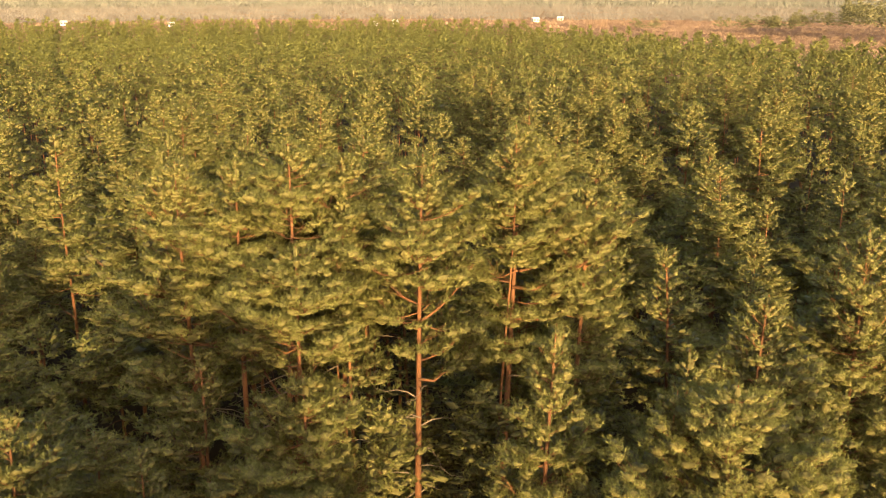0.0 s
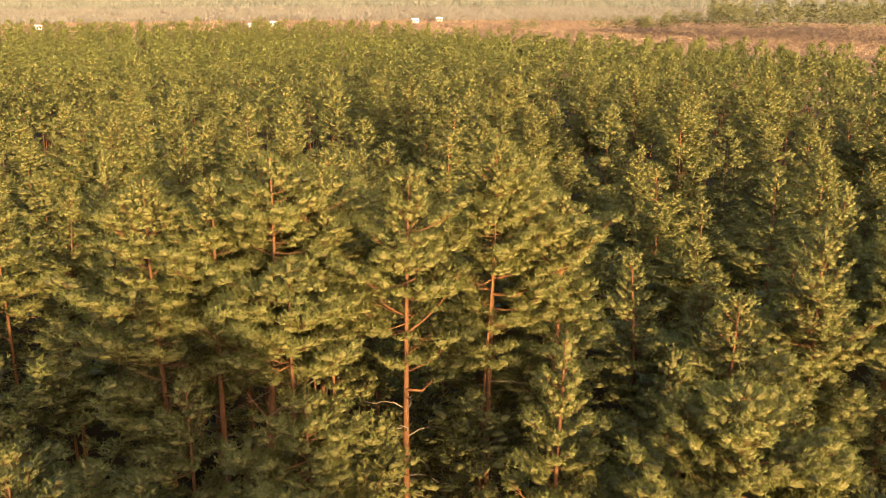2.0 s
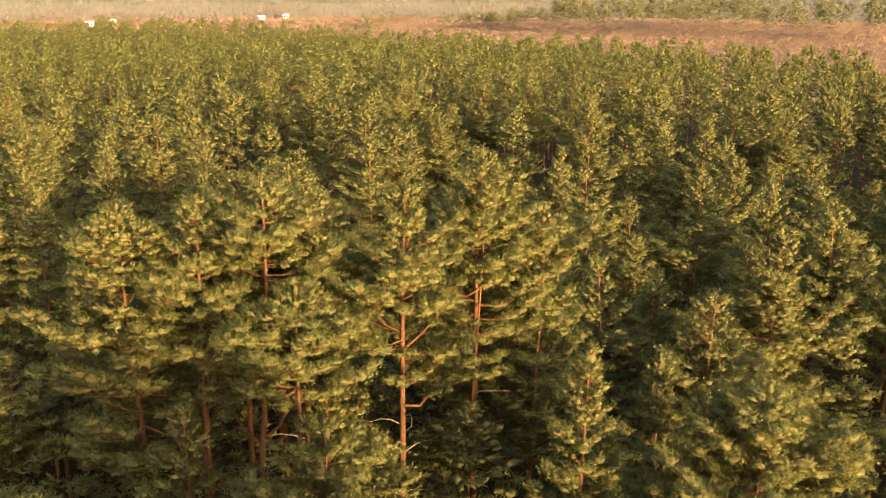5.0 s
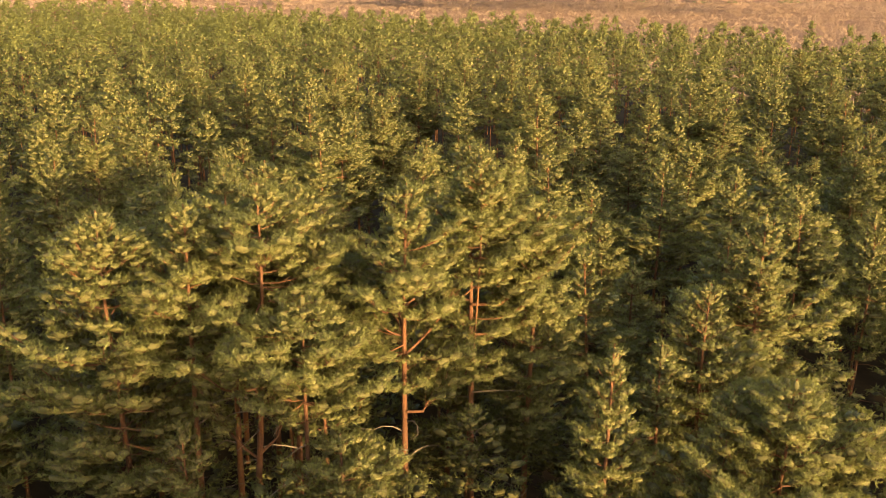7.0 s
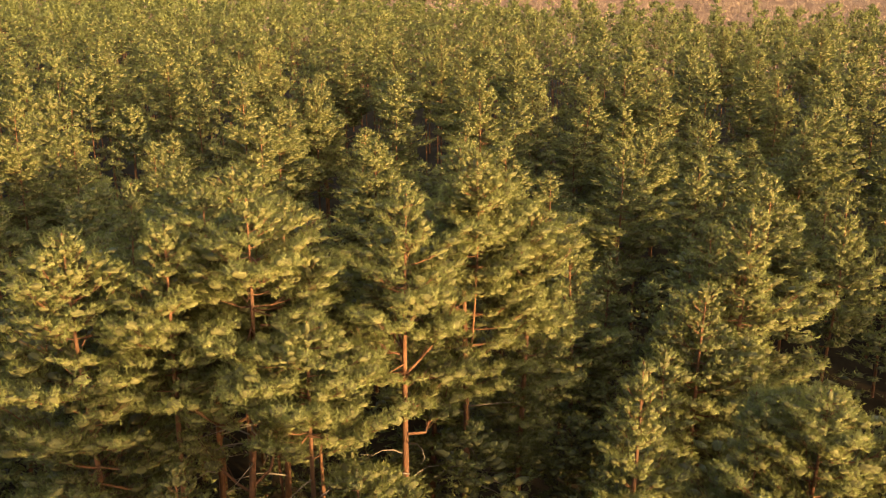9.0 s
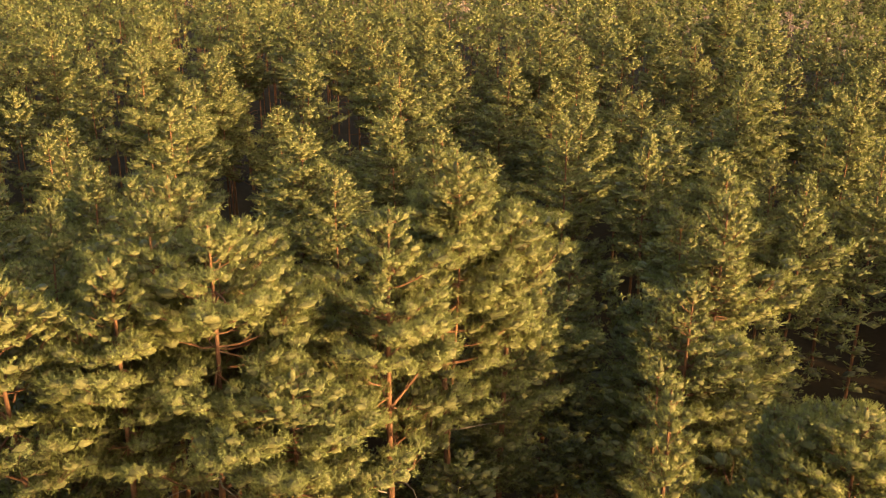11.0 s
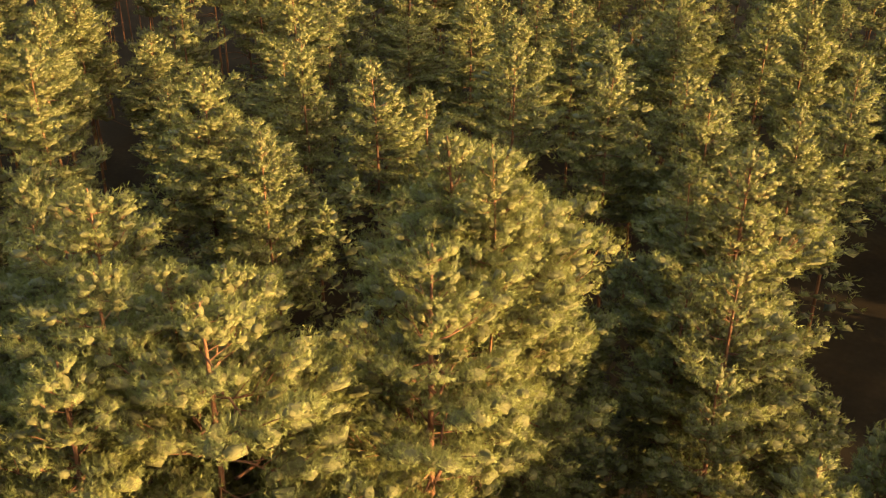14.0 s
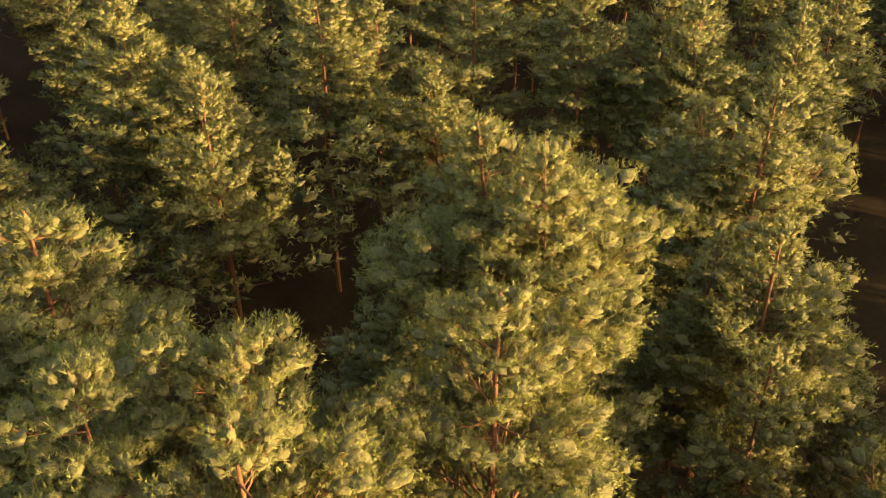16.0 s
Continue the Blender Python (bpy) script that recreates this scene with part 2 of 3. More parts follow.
def pine_frame(rng, height, base, radius, lean=(0, 0), reach=(0, 0), gap=0.62, ragged=0.3, clump=1.0, pads=13, dead=6, full=5.0, peak=1.05, heavy=(), skip=0.10, inmost=0.28, stem=1.0):
    """The skeleton of a Scots pine: trunk points, limbs as (points, thickness, twigs, pads of foliage), bare dead limbs, the leader's pads."""
    n = 12
    u = np.linspace(0, 1, n)
    bend = rng.normal(size=2) * 0.18
    tx = lean[0] * u ** 1.5 + bend[0] * np.sin(u * 5 + rng.uniform(0, 6)) * u
    ty = lean[1] * u ** 1.5 + bend[1] * np.sin(u * 4 + rng.uniform(0, 6)) * u
    trunk = np.stack([tx, ty, -0.25 + u * (height + 0.1)], 1)
    girth = (0.0080 * height * (1 - u) ** 0.8 + 0.020) * stem

    def on_trunk(z):
        return np.array([np.interp(z, trunk[:, 2], trunk[:, k]) for k in range(3)]), np.interp(z, trunk[:, 2], girth)

    limbs, z, turn = [], base, rng.uniform(0, 6)
    lobes = rng.uniform(0, 6.28, size=3)
    while z < height - 0.25:
        f = (z - base) / (height - base)
        shape = min(1.0, 0.72 + 1.3 * f) * min(1.0, ((height - z) / full) ** peak) + 0.05
        count = rng.integers(4, 7)
        turn += rng.uniform(0.6, 1.6)
        tier = rng.uniform(1 - 0.55 * ragged, 1 + 0.3 * ragged)
        growth = []
        for k in range(count):
            a = turn + k * 2 * np.pi / count + rng.normal() * 0.3
            if rng.random() < (skip if f < 0.4 else min(skip, 0.08)):
                continue
            toward = np.cos(a) * reach[0] + np.sin(a) * reach[1]
            lobe = 1 + 0.6 * ragged * np.sin(2 * a + lobes[0] + 2.2 * z) + 0.4 * ragged * np.sin(a + lobes[1] - 1.3 * z)
            long = radius * shape * tier * lobe * rng.uniform(1 - ragged * 0.8, 1 + ragged * 0.5) * (1 + max(0.0, toward) - 0.4 * max(0.0, -toward))
            if long > 0.16:
                growth.append((z + rng.normal() * 0.10, a, long, radians(rng.uniform(-10, 16) + 48 * f ** 2), 1.0))
        if not limbs:
            growth += [(hz, radians(ha), hl, radians(hr), 2.0) for hz, ha, hl, hr in heavy]
        for root_z, a, long, rise, stout in growth:
            out = np.array([np.cos(a), np.sin(a)])
            s = np.linspace(0, 1, 6)
            lift = np.tan(rise) * s + 0.20 * s ** 2.4 - 0.10 * np.sin(s * 3.1)
            sway = np.cumsum(rng.normal(size=6) * (0.04 if stout == 1.0 else 0.075))
            root, g = on_trunk(root_z)
            p = root + np.stack([out[0] * s - out[1] * sway, out[1] * s + out[0] * sway, lift], 1) * long * 0.92
            # no limb outgrows the pointed top
            over = p[:, 2] - (height - 0.15 - 0.55 * s * long)
            p[:, 2] -= np.maximum(0.0, over[-1]) * s ** 1.5 if stout == 1.0 else 0.0
            thick = np.clip((0.010 + 0.008 * long) * stout, 0.012, g * 0.75) * (1 - s * 0.8)
            # pads of foliage: one at the tip, on long limbs others beside it and behind, with open gaps between
            grow = min(1.0, long / 1.5)
            wide = clump * (0.10 + 0.085 * min(long, 2.6))
            spots, full_count = [(0.95, 0.0, 1.0)], min(pads, 1 if long < 0.45 else 3 if long < 0.9 else 7 if long < 1.6 else 13)
            for _ in range(45):
                if len(spots) >= full_count:
                    break
                far_out = rng.uniform(inmost, 0.97)
                beside = rng.uniform(-1, 1) * (1.1 - far_out) ** 0.5 * min(1.0, 1.8 * far_out - 0.4) * 0.62 * min(long, 2.6)
                if all(((far_out - q0) * long) ** 2 + (beside - b0) ** 2 > (1.2 * wide) ** 2 for q0, b0, _ in spots):
                    spots.append((far_out, beside, rng.uniform(0.75, 1.15)))
            q, fan, size = np.array(spots).T
            ends = len(q)
            tip = np.stack([np.interp(q, s, p[:, k2]) for k2 in range(3)], 1)
            tip += np.stack([-out[1] * fan, out[0] * fan, 0.03 + 0.22 * np.abs(fan) + rng.normal(size=ends) * 0.07 * grow], 1)
            size = wide * size
            at = np.stack([np.interp(np.maximum(q - 0.25, 0.1), s, p[:, k2]) for k2 in range(3)], 1)
            axis_xy = np.stack([np.interp(tip[:, 2], trunk[:, 2], trunk[:, k2]) for k2 in range(2)], 1)
            outward = unit(np.concatenate([tip[:, :2] - axis_xy, np.full((ends, 1), 0.30)], 1))
            ahead = unit(np.array([out[0], out[1], 0.0]) + np.sign(fan)[:, None] * 0.5 * np.array([[-out[1], out[0], 0.0]]) + np.stack([np.zeros(ends), np.zeros(ends), rng.uniform(0.0, 0.5, size=ends) + 0.6 * (1 - grow)], 1))
            across = unit(np.cross((0, 0, 1.0), ahead))
            turned = np.stack([ahead, across, np.cross(ahead, across)], axis=1)
            half = size[:, None] * np.stack([rng.uniform(1.0, 1.35, size=ends), rng.uniform(0.8, 1.05, size=ends), rng.uniform(0.85, 1.15, size=ends) * (0.82 - 0.32 * grow)], 1)
            limbs.append((p, thick, list(zip(at, tip)), (tip, turned, half, outward)))
        z += gap * rng.uniform(0.7, 1.35) * (1 - 0.42 * f)
    # leader: a short upright spire
    top, _ = on_trunk(height)
    upright = np.array([[[0, 0, 1.0], [1.0, 0, 0], [0, 1.0, 0]]] * 2)
    leader = (top + np.array([[0, 0, -0.22], [0.05, 0.03, -0.55]]), upright, np.array([[0.24, 0.11, 0.11], [0.34, 0.2, 0.2]]) * clump ** 0.5, np.array([[0, 0, 1.0]] * 2))
    bare = []
    for _ in range(dead):
        zz = rng.uniform(base * 0.55, base * 1.04)
        a = rng.uniform(0, 6.28)
        root, g = on_trunk(zz)
        s = np.linspace(0, 1, 5)
        long = rng.uniform(0.6, 1.0) * radius * 0.9
        sway = np.cumsum(rng.normal(size=5) * 0.08)
        out = np.array([np.cos(a), np.sin(a)])
        bare.append((root + np.stack([out[0] * s - out[1] * sway, out[1] * s + out[0] * sway, s * rng.uniform(-0.25, 0.35) + 0.08 * np.sin(s * 5)], 1) * long, (0.020 + 0.008 * long) * (1 - 0.85 * s)))
    return trunk, girth, limbs, bare, leader


def limb_tubes(limb, sides, twig_sides):
    p, thick, twigs, _ = limb
    pieces = [tube(p, thick, sides)]
    if twig_sides:
        pieces += [tube([a, (a + b) / 2 + (0, 0, 0.03), b], [0.016, 0.011, 0.004], twig_sides) for a, b in twigs]
    return joined(pieces)


PINE = "Scots pine with orange bark and sunlit yellow-green needles in the stand"


def detailed_pine(seed, x, y, top, radius, base, label=PINE, style=FINE, **how):
    """A near pine whose every limb is a part, with its needles on it."""
    rng = np.random.default_rng(seed)
    z0 = ground_height(x, y)
    tree = tagged(new("pine_tree"), label, "tree", "pines of the stand")
    tree.matrix_world = pose(x, y, z0)
    trunk, girth, limbs, bare, leader = pine_frame(rng, top - z0, base - z0, radius, **how)
    v, f = tube(trunk, girth, 9)
    part("trunk", mesh_of("trunk", v, f, BARK, True), tree, "orange flaking bark")
    for limb in limbs:
        v, f = limb_tubes(limb, 5, 3)
        branch = part("limb", mesh_of("limb", v, f, BARK, True), tree)
        part("needles", blade_mesh("needles", foliage(rng, [limb[3]] + ([leader] if limb is limbs[-1] else []), style)), branch, "tufts of yellow-green needles")
    for p, r in bare:
        v, f = tube(p, r, 4)
        part("dead_branch", mesh_of("dead_branch", v, f, DEADWOOD, True), tree, "bare dead branch")
    return tree


def plain_pine(seed, height=16.0, base=8.6, radius=2.4, style=MIDDLE, stem=0.8, **how):
    """A pine of three parts, to be copied over the stand; it stands at the origin."""
    rng = np.random.default_rng(seed)
    tree = tagged(new("pine_tree"), PINE, "tree", "pines of the stand")
    trunk, girth, limbs, bare, leader = pine_frame(rng, height, base, radius, stem=stem, **how)
    v, f = tube(trunk, girth, 6)
    part("trunk", mesh_of("trunk", v, f, BARK, True), tree, "orange flaking bark")
    v, f = joined([tube(l[0][::2], l[1][::2], 3) for l in limbs] + [tube(p, r, 3) for p, r in bare])
    tagged(part("branchwork", mesh_of("branchwork", v, f, BARK, True), tree), kind="stuff")
    part("crown", blade_mesh("crown", foliage(rng, [l[3] for l in limbs] + [leader], style)), tree, "tufts of yellow-green needles")
    return tree


def far_pine(seed, style, clump, pads, gap=0.8, base=8.8, ragged=0.3):
    """Crown and stem of a distant pine as bare arrays, 16 m high, for the joined far wood."""
    rng = np.random.default_rng(seed)
    trunk, girth, limbs, _, leader = pine_frame(rng, 16.0, base, rng.uniform(2.2, 2.7), gap=gap, clump=clump, pads=pads, dead=0, full=rng.uniform(5.6, 7.2), ragged=ragged, peak=0.85, stem=0.75)
    blades = foliage(rng, [l[3] for l in limbs] + [leader], style)
    v, f = tube(trunk[::3], girth[::3], 4)
    return blades, (v, f)


class Mass:
    """Many crowns joined into one."""

    def __init__(self):
        self.parts, self.count = [], 0

    def add(self, blades, turn, place):
        v, f, n, slots = blades
        self.parts.append((v @ turn + place, f + self.count, unit(n @ turn), slots))
        self.count += len(v)

    def all(self):
        return tuple(np.concatenate([p[k] for p in self.parts]) for k in range(4))


# ---- ground ----
def ground_height(x, y):
    r = math.hypot(x, y)
    fall = -0.04 * min(max(r - 100.0, 0.0), 175.0)
    return fall + 0.35 * noise.noise(Vector((x * 0.05, y * 0.05, 0.3)))


def forest_edge(angle):
    """How far the pine stand reaches from the start, by the bearing in degrees clockwise from straight ahead."""
    reach = np.interp(angle, [-180, -60, -25, 0, 15, 30, 50, 80, 180], [120, 260, 395, 375, 285, 210, 182, 160, 120])
    return reach + 9 * noise.noise(Vector((angle * 0.12, 4.0, 0)))


rings = np.concatenate([[0.5], np.linspace(4, 120, 40), np.geomspace(124, 4800, 50)])
turns = 144
gv = [(0.0, 0.0, ground_height(0, 0))]
for r in rings:
    for k in range(turns):
        a = k * 2 * math.pi / turns
        gx, gy = r * math.sin(a), r * math.cos(a)
        gv.append((gx, gy, ground_height(gx, gy)))
gq = []
for i in range(len(rings) - 1):
    for k in range(turns):
        q = (k + 1) % turns
        gq.append((1 + i * turns + k, 1 + i * turns + q, 1 + (i + 1) * turns + q, 1 + (i + 1) * turns + k))
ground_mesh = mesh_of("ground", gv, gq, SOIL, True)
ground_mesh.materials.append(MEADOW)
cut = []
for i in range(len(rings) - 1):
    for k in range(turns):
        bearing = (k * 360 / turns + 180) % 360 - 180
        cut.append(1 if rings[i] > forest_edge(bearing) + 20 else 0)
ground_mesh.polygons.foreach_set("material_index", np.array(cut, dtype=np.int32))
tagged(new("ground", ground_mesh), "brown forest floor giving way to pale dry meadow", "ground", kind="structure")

# ---- the near pines ----
taken = []


def near(seed, x, y, top, radius, base, **how):
    taken.append((x + how.get("lean", (0, 0))[0] * 0.5, y + how.get("lean", (0, 0))[1] * 0.5, radius * 0.75))
    return detailed_pine(seed, x, y, top, radius, base, **how)


near(1, -1.0, 32.3, 20.2, 2.1, 12.6, skip=0.38, heavy=((13.7, 175, 2.0, 34), (14.0, 10, 2.1, 44), (12.5, -10, 1.6, 26), (14.6, -150, 1.6, 40), (11.9, 15, 2.3, 20), (14.9, 60, 1.8, 46)), lean=(0.35, 0.5), dead=20, ragged=0.4, full=3.4, inmost=0.45, label="slender Scots pine with bare orange trunk and sunlit crown")
near(2, 2.1, 33.6, 20.6, 2.4, 12.2, skip=0.38, heavy=((14.6, -8, 4.4, 26), (15.5, 2, 3.9, 16), (16.0, -40, 2.8, 14), (14.7, 190, 2.0, 14), (13.3, -12, 2.8, 14), (15.2, 40, 3.0, 18)), lean=(0.8, 2.2), reach=(0.5, -0.1), dead=12, ragged=0.4, inmost=0.45, label="tall Scots pine leaning, wide crown reaching out on long limbs")
near(3, -6.3, 33.4, 20.4, 2.9, 14.8, heavy=((10.6, 20, 2.9, 52), (10.3, 150, 2.4, 55), (12.0, -60, 3.2, 24), (12.6, -20, 2.8, 28), (13.0, -120, 3.0, 26)), lean=(1.1, 0.8), reach=(0.1, -0.25), dead=10, ragged=0.4, full=4.0, inmost=0.45, label="forked Scots pine with heavy orange limbs and wide crown")
near(4, -7.5, 35.2, 19.6, 2.3, 14.0, lean=(-0.1, -0.2), dead=5, full=3.8)
near(5, -3.4, 33.6, 18.4, 1.5, 11.4, dead=8, stem=0.7)
near(6, 3.0, 25.9, 16.7, 1.35, 6.6, dead=5, full=4.4, label="young conical Scots pine standing before the taller trees")
near(28, 6.2, 24.3, 15.4, 1.4, 10.5, full=3.4, dead=0, stem=0.6, label="upright side leader of the broad bushy pine")
near(7, 7.3, 23.6, 16.0, 2.9, 8.6, lean=(0.2, -0.3), ragged=0.45, peak=0.85, full=3.8, dead=6, label="broad bushy Scots pine with several leaders in full sun")
near(8, 7.9, 26.2, 14.6, 1.9, 7.0, ragged=0.5, dead=4, style=MIDDLE)
near(9, 8.3, 30.7, 14.0, 1.6, 7.0, style=MIDDLE)
near(10, 11.0, 31.9, 15.5, 2.3, 7.0, style=MIDDLE)
near(11, 11.1, 33.8, 14.3, 1.8, 7.0, style=MIDDLE)
near(12, 15.3, 34.5, 17.2, 3.0, 6.0, full=7.0, peak=1.15, ragged=0.42, style=MIDDLE)
near(13, 8.9, 37.1, 15.6, 1.9, 8.0, style=MIDDLE)
near(14, 3.0, 38.2, 17.3, 2.1, 7.0, style=MIDDLE)
near(15, -9.9, 36.6, 19.2, 3.2, 9.0, dead=8, style=MIDDLE)
near(16, -4.4, 28.4, 14.1, 2.3, 8.0, peak=0.8, full=3.0, ragged=0.55, label="low bushy Scots pine below the taller crowns")
near(17, -12.6, 25.8, 14.0, 2.0, 8.0, full=3.6, style=MIDDLE)
near(18, -8.4, 31.8, 13.4, 1.9, 8.0, style=MIDDLE)
near(19, 13.3, 40.8, 13.7, 1.8, 8.0, style=MIDDLE)
near(21, -5.9, 36.9, 20.1, 2.7, 15.0, full=3.8)
near(25, -3.4, 42.0, 19.3, 2.6, 11.0, full=3.8, label="tall Scots pine with broad golden crown behind forked one", style=MIDDLE)
near(22, -3.85, 35.8, 19.7, 2.4, 13.2, full=3.8)
near(23, -4.7, 30.7, 17.6, 2.3, 13.2, full=2.4, peak=0.6, label="bushy low crown of pine in full sun")
near(24, 5.0, 34.8, 18.6, 1.8, 8.5, full=4.4, ragged=0.4)
near(26, 2.12, 33.62, 21.0, 1.6, 16.0, lean=(0.15, 1.0), full=3.6, dead=0, stem=0.45, label="slim second leader of the wide-crowned pine")
near(27, -3.9, 35.85, 19.6, 1.5, 14.5, lean=(-0.4, 0.9), full=3.4, dead=0, stem=0.5)
near(20, -8.5, 41.3, 17.5, 2.1, 9.5, style=MIDDLE)

# ---- the stand around: pines of three parts, copied ----
kinds = [plain_pine(100, radius=2.6, full=6.2), plain_pine(101, radius=2.8, full=6.0), plain_pine(102, radius=2.4, full=6.8, peak=1.1), plain_pine(103, radius=2.7, full=5.4, ragged=0.38),
         plain_pine(104, radius=2.5, lean=(0.5, -0.3), full=6.2), plain_pine(105, radius=2.8, ragged=0.38, full=6.6), plain_pine(106, radius=2.4, gap=0.72, full=6.0), plain_pine(107, radius=2.9, full=6.4)]
used = set()
rnd = random.Random(5)


def stand_pine(x, y, top, wide=1.0):
    k = rnd.randrange(len(kinds))
    z0 = ground_height(x, y)
    tall = (top - z0) / 16.0
    m = Matrix.LocRotScale((x, y, z0), Euler((0, 0, rnd.uniform(0, 6.28))), (wide * rnd.uniform(0.9, 1.12), wide * rnd.uniform(0.9, 1.12), tall))
    if k in used:
        copy_thing(kinds[k], m)
    else:
        used.add(k)
        kinds[k].matrix_basis = pose(x, y, z0)
    taken.append((x, y, 1.5 * wide))


BEHIND_RIGHT = [(15.2, 36.3, 16.4), (22.1, 39.9, 18.6), (23.6, 36.9, 18.6), (23.6, 42.0, 18.0), (31.4, 37.8, 17.7), (35.5, 42.7, 17.7), (34.8, 49.7, 16.2),
                (37.3, 51.4, 16.6), (20.2, 49.0, 16.5), (25.1, 53.2, 16.6), (31.8, 54.6, 15.5), (21.7, 44.3, 16.5), (15.1, 52.8, 16.1), (17.4, 51.9, 14.4),
                (16.3, 59.2, 16.1), (8.9, 57.2, 17.6), (9.8, 54.0, 14.3), (7.4, 50.4, 15.5), (27.9, 58.9, 16.2), (21.9, 67.6, 17.7), (31.6, 68.6, 17.0)]
DEEP = [(5.0, 65.0, 16.2), (6.5, 73.8, 17.2), (8.2, 71.6, 16.0), (10.4, 75.2, 15.3), (13.0, 81.2, 15.8), (12.0, 87.6, 15.4), (13.5, 78.4, 15.7), (17.0, 85.6, 15.4),
        (18.2, 89.0, 14.8), (14.1, 94.2, 17.0), (16.0, 97.4, 16.7), (22.8, 95.0, 16.3), (24.2, 98.6, 16.4), (25.7, 90.2, 17.3), (28.0, 81.8, 17.1), (25.8, 76.8, 16.9),
        (30.4, 89.8, 17.1), (40.0, 74.4, 16.2), (39.9, 77.2, 15.5), (40.7, 70.4, 15.5), (43.2, 74.8, 15.1), (48.3, 65.1, 16.2), (54.8, 74.0, 16.5), (61.0, 85.5, 17.2)]
LEFT = [(-5.8, 67.4, 16.3), (-8.6, 69.6, 17.7), (-12.1, 78.7, 15.7), (-19.0, 72.3, 17.5), (-19.3, 68.7, 16.9), (-15.6, 68.1, 17.7), (-16.0, 60.4, 18.2), (-16.2, 63.3, 18.5),
        (-11.1, 56.3, 17.9), (-19.7, 50.1, 18.2), (-14.0, 48.2, 17.6), (-7.4, 43.6, 18.8), (-3.5, 46.3, 17.9), (-2.6, 55.0, 17.0), (-3.1, 52.4, 17.2), (-0.9, 51.0, 17.0),
        (-1.8, 62.4, 15.6), (-20.3, 91.7, 16.7), (-28.8, 89.3, 13.0), (-1.8, 46.0, 16.9), (-15.2, 54.2, 17.4), (-17.3, 52.7, 15.6), (4.2, 86.5, 17.6), (2.0, 92.8, 15.0),
        (2.1, 103.5, 16.1), (3.3, 108.0, 15.9)]
FAR_RIGHT = [(64.9, 75.7, 17.9), (59.3, 79.1, 15.5), (37.6, 88.0, 17.7), (41.5, 101.0, 16.8), (36.4, 118.0, 16.7)]
for x, y, top in BEHIND_RIGHT + DEEP + LEFT + FAR_RIGHT:
    stand_pine(x, y, top, rnd.uniform(0.9, 1.08))


def is_free(x, y, room):
    return all((x - a) ** 2 + (y - b) ** 2 > (room + c * 0.55) ** 2 for a, b, c in taken if abs(x - a) < 5 and abs(y - b) < 5)


def open_ground(x, y):
    """The two clearings in the stand that lie in deep shade."""
    return 15.5 < x < 36 and 24 < y < 35.5 or 0.5 < x < 12 and 40.5 < y < 49


# tall unseen pines added behind the start to cast shade, lower ones in it; the sun looks in beside them
LANE = 0.36
for attempt in range(700):
    x, y = rnd.uniform(-15, 10), rnd.uniform(-9, 9)
    if x - LANE * (32 - y) < -8.8 and abs(x - 0.27 * (25.8 - y) + 12.4) > 2.0 and is_free(x, y, 1.5):
        stand_pine(x, y, rnd.uniform(18.6, 19.8) + (1.8 if x - 0.3 * (32 - y) < -7.5 else 0.0), 1.0)
for attempt in range(500):
    x, y = rnd.uniform(-24, -7.5), rnd.uniform(20, 32)
    if is_free(x, y, 2.0):
        stand_pine(x, y, rnd.uniform(9.5, 12.6), rnd.uniform(0.8, 0.95))

# the neighbours between them; behind the start a lane stays open towards the evening sun
near_count = 0
for attempt in range(9000):
    x, y = rnd.uniform(-70, 95), rnd.uniform(-45, 100)
    r = math.hypot(x, y)
    bearing = math.degrees(math.atan2(x, y))
    if r > 78 or (r > 30 and not -48 < bearing < 95 and rnd.random() < 0.8):
        continue
    lane = x - LANE * (32 - y)
    if open_ground(x, y):
        continue
    if -7.5 < lane < 6.8 and y < 30 or 13 < y < 30 and -14 < x < 13 or 26 < y < 30 and x < 22 or math.hypot(x - 2, y - 30) < 13:
        continue
    # the ones behind are out of view, added and sized to shade the stand
    behind = y < 14 or y < 26 and x > 12
    top = rnd.uniform(10.5, 14.6) if not behind else rnd.uniform(18.4, 19.8) if lane < 0 else rnd.uniform(15.6, 17.2)
    if not is_free(x, y, 3.1 if not behind else 1.6):
        continue
    if 9 < y < 14 and -14 < x < 12:
        continue
    near_count += 1
    if near_count > 210:
        break
    stand_pine(x, y, top, rnd.uniform(0.78, 1.02) if not behind else 1.0)

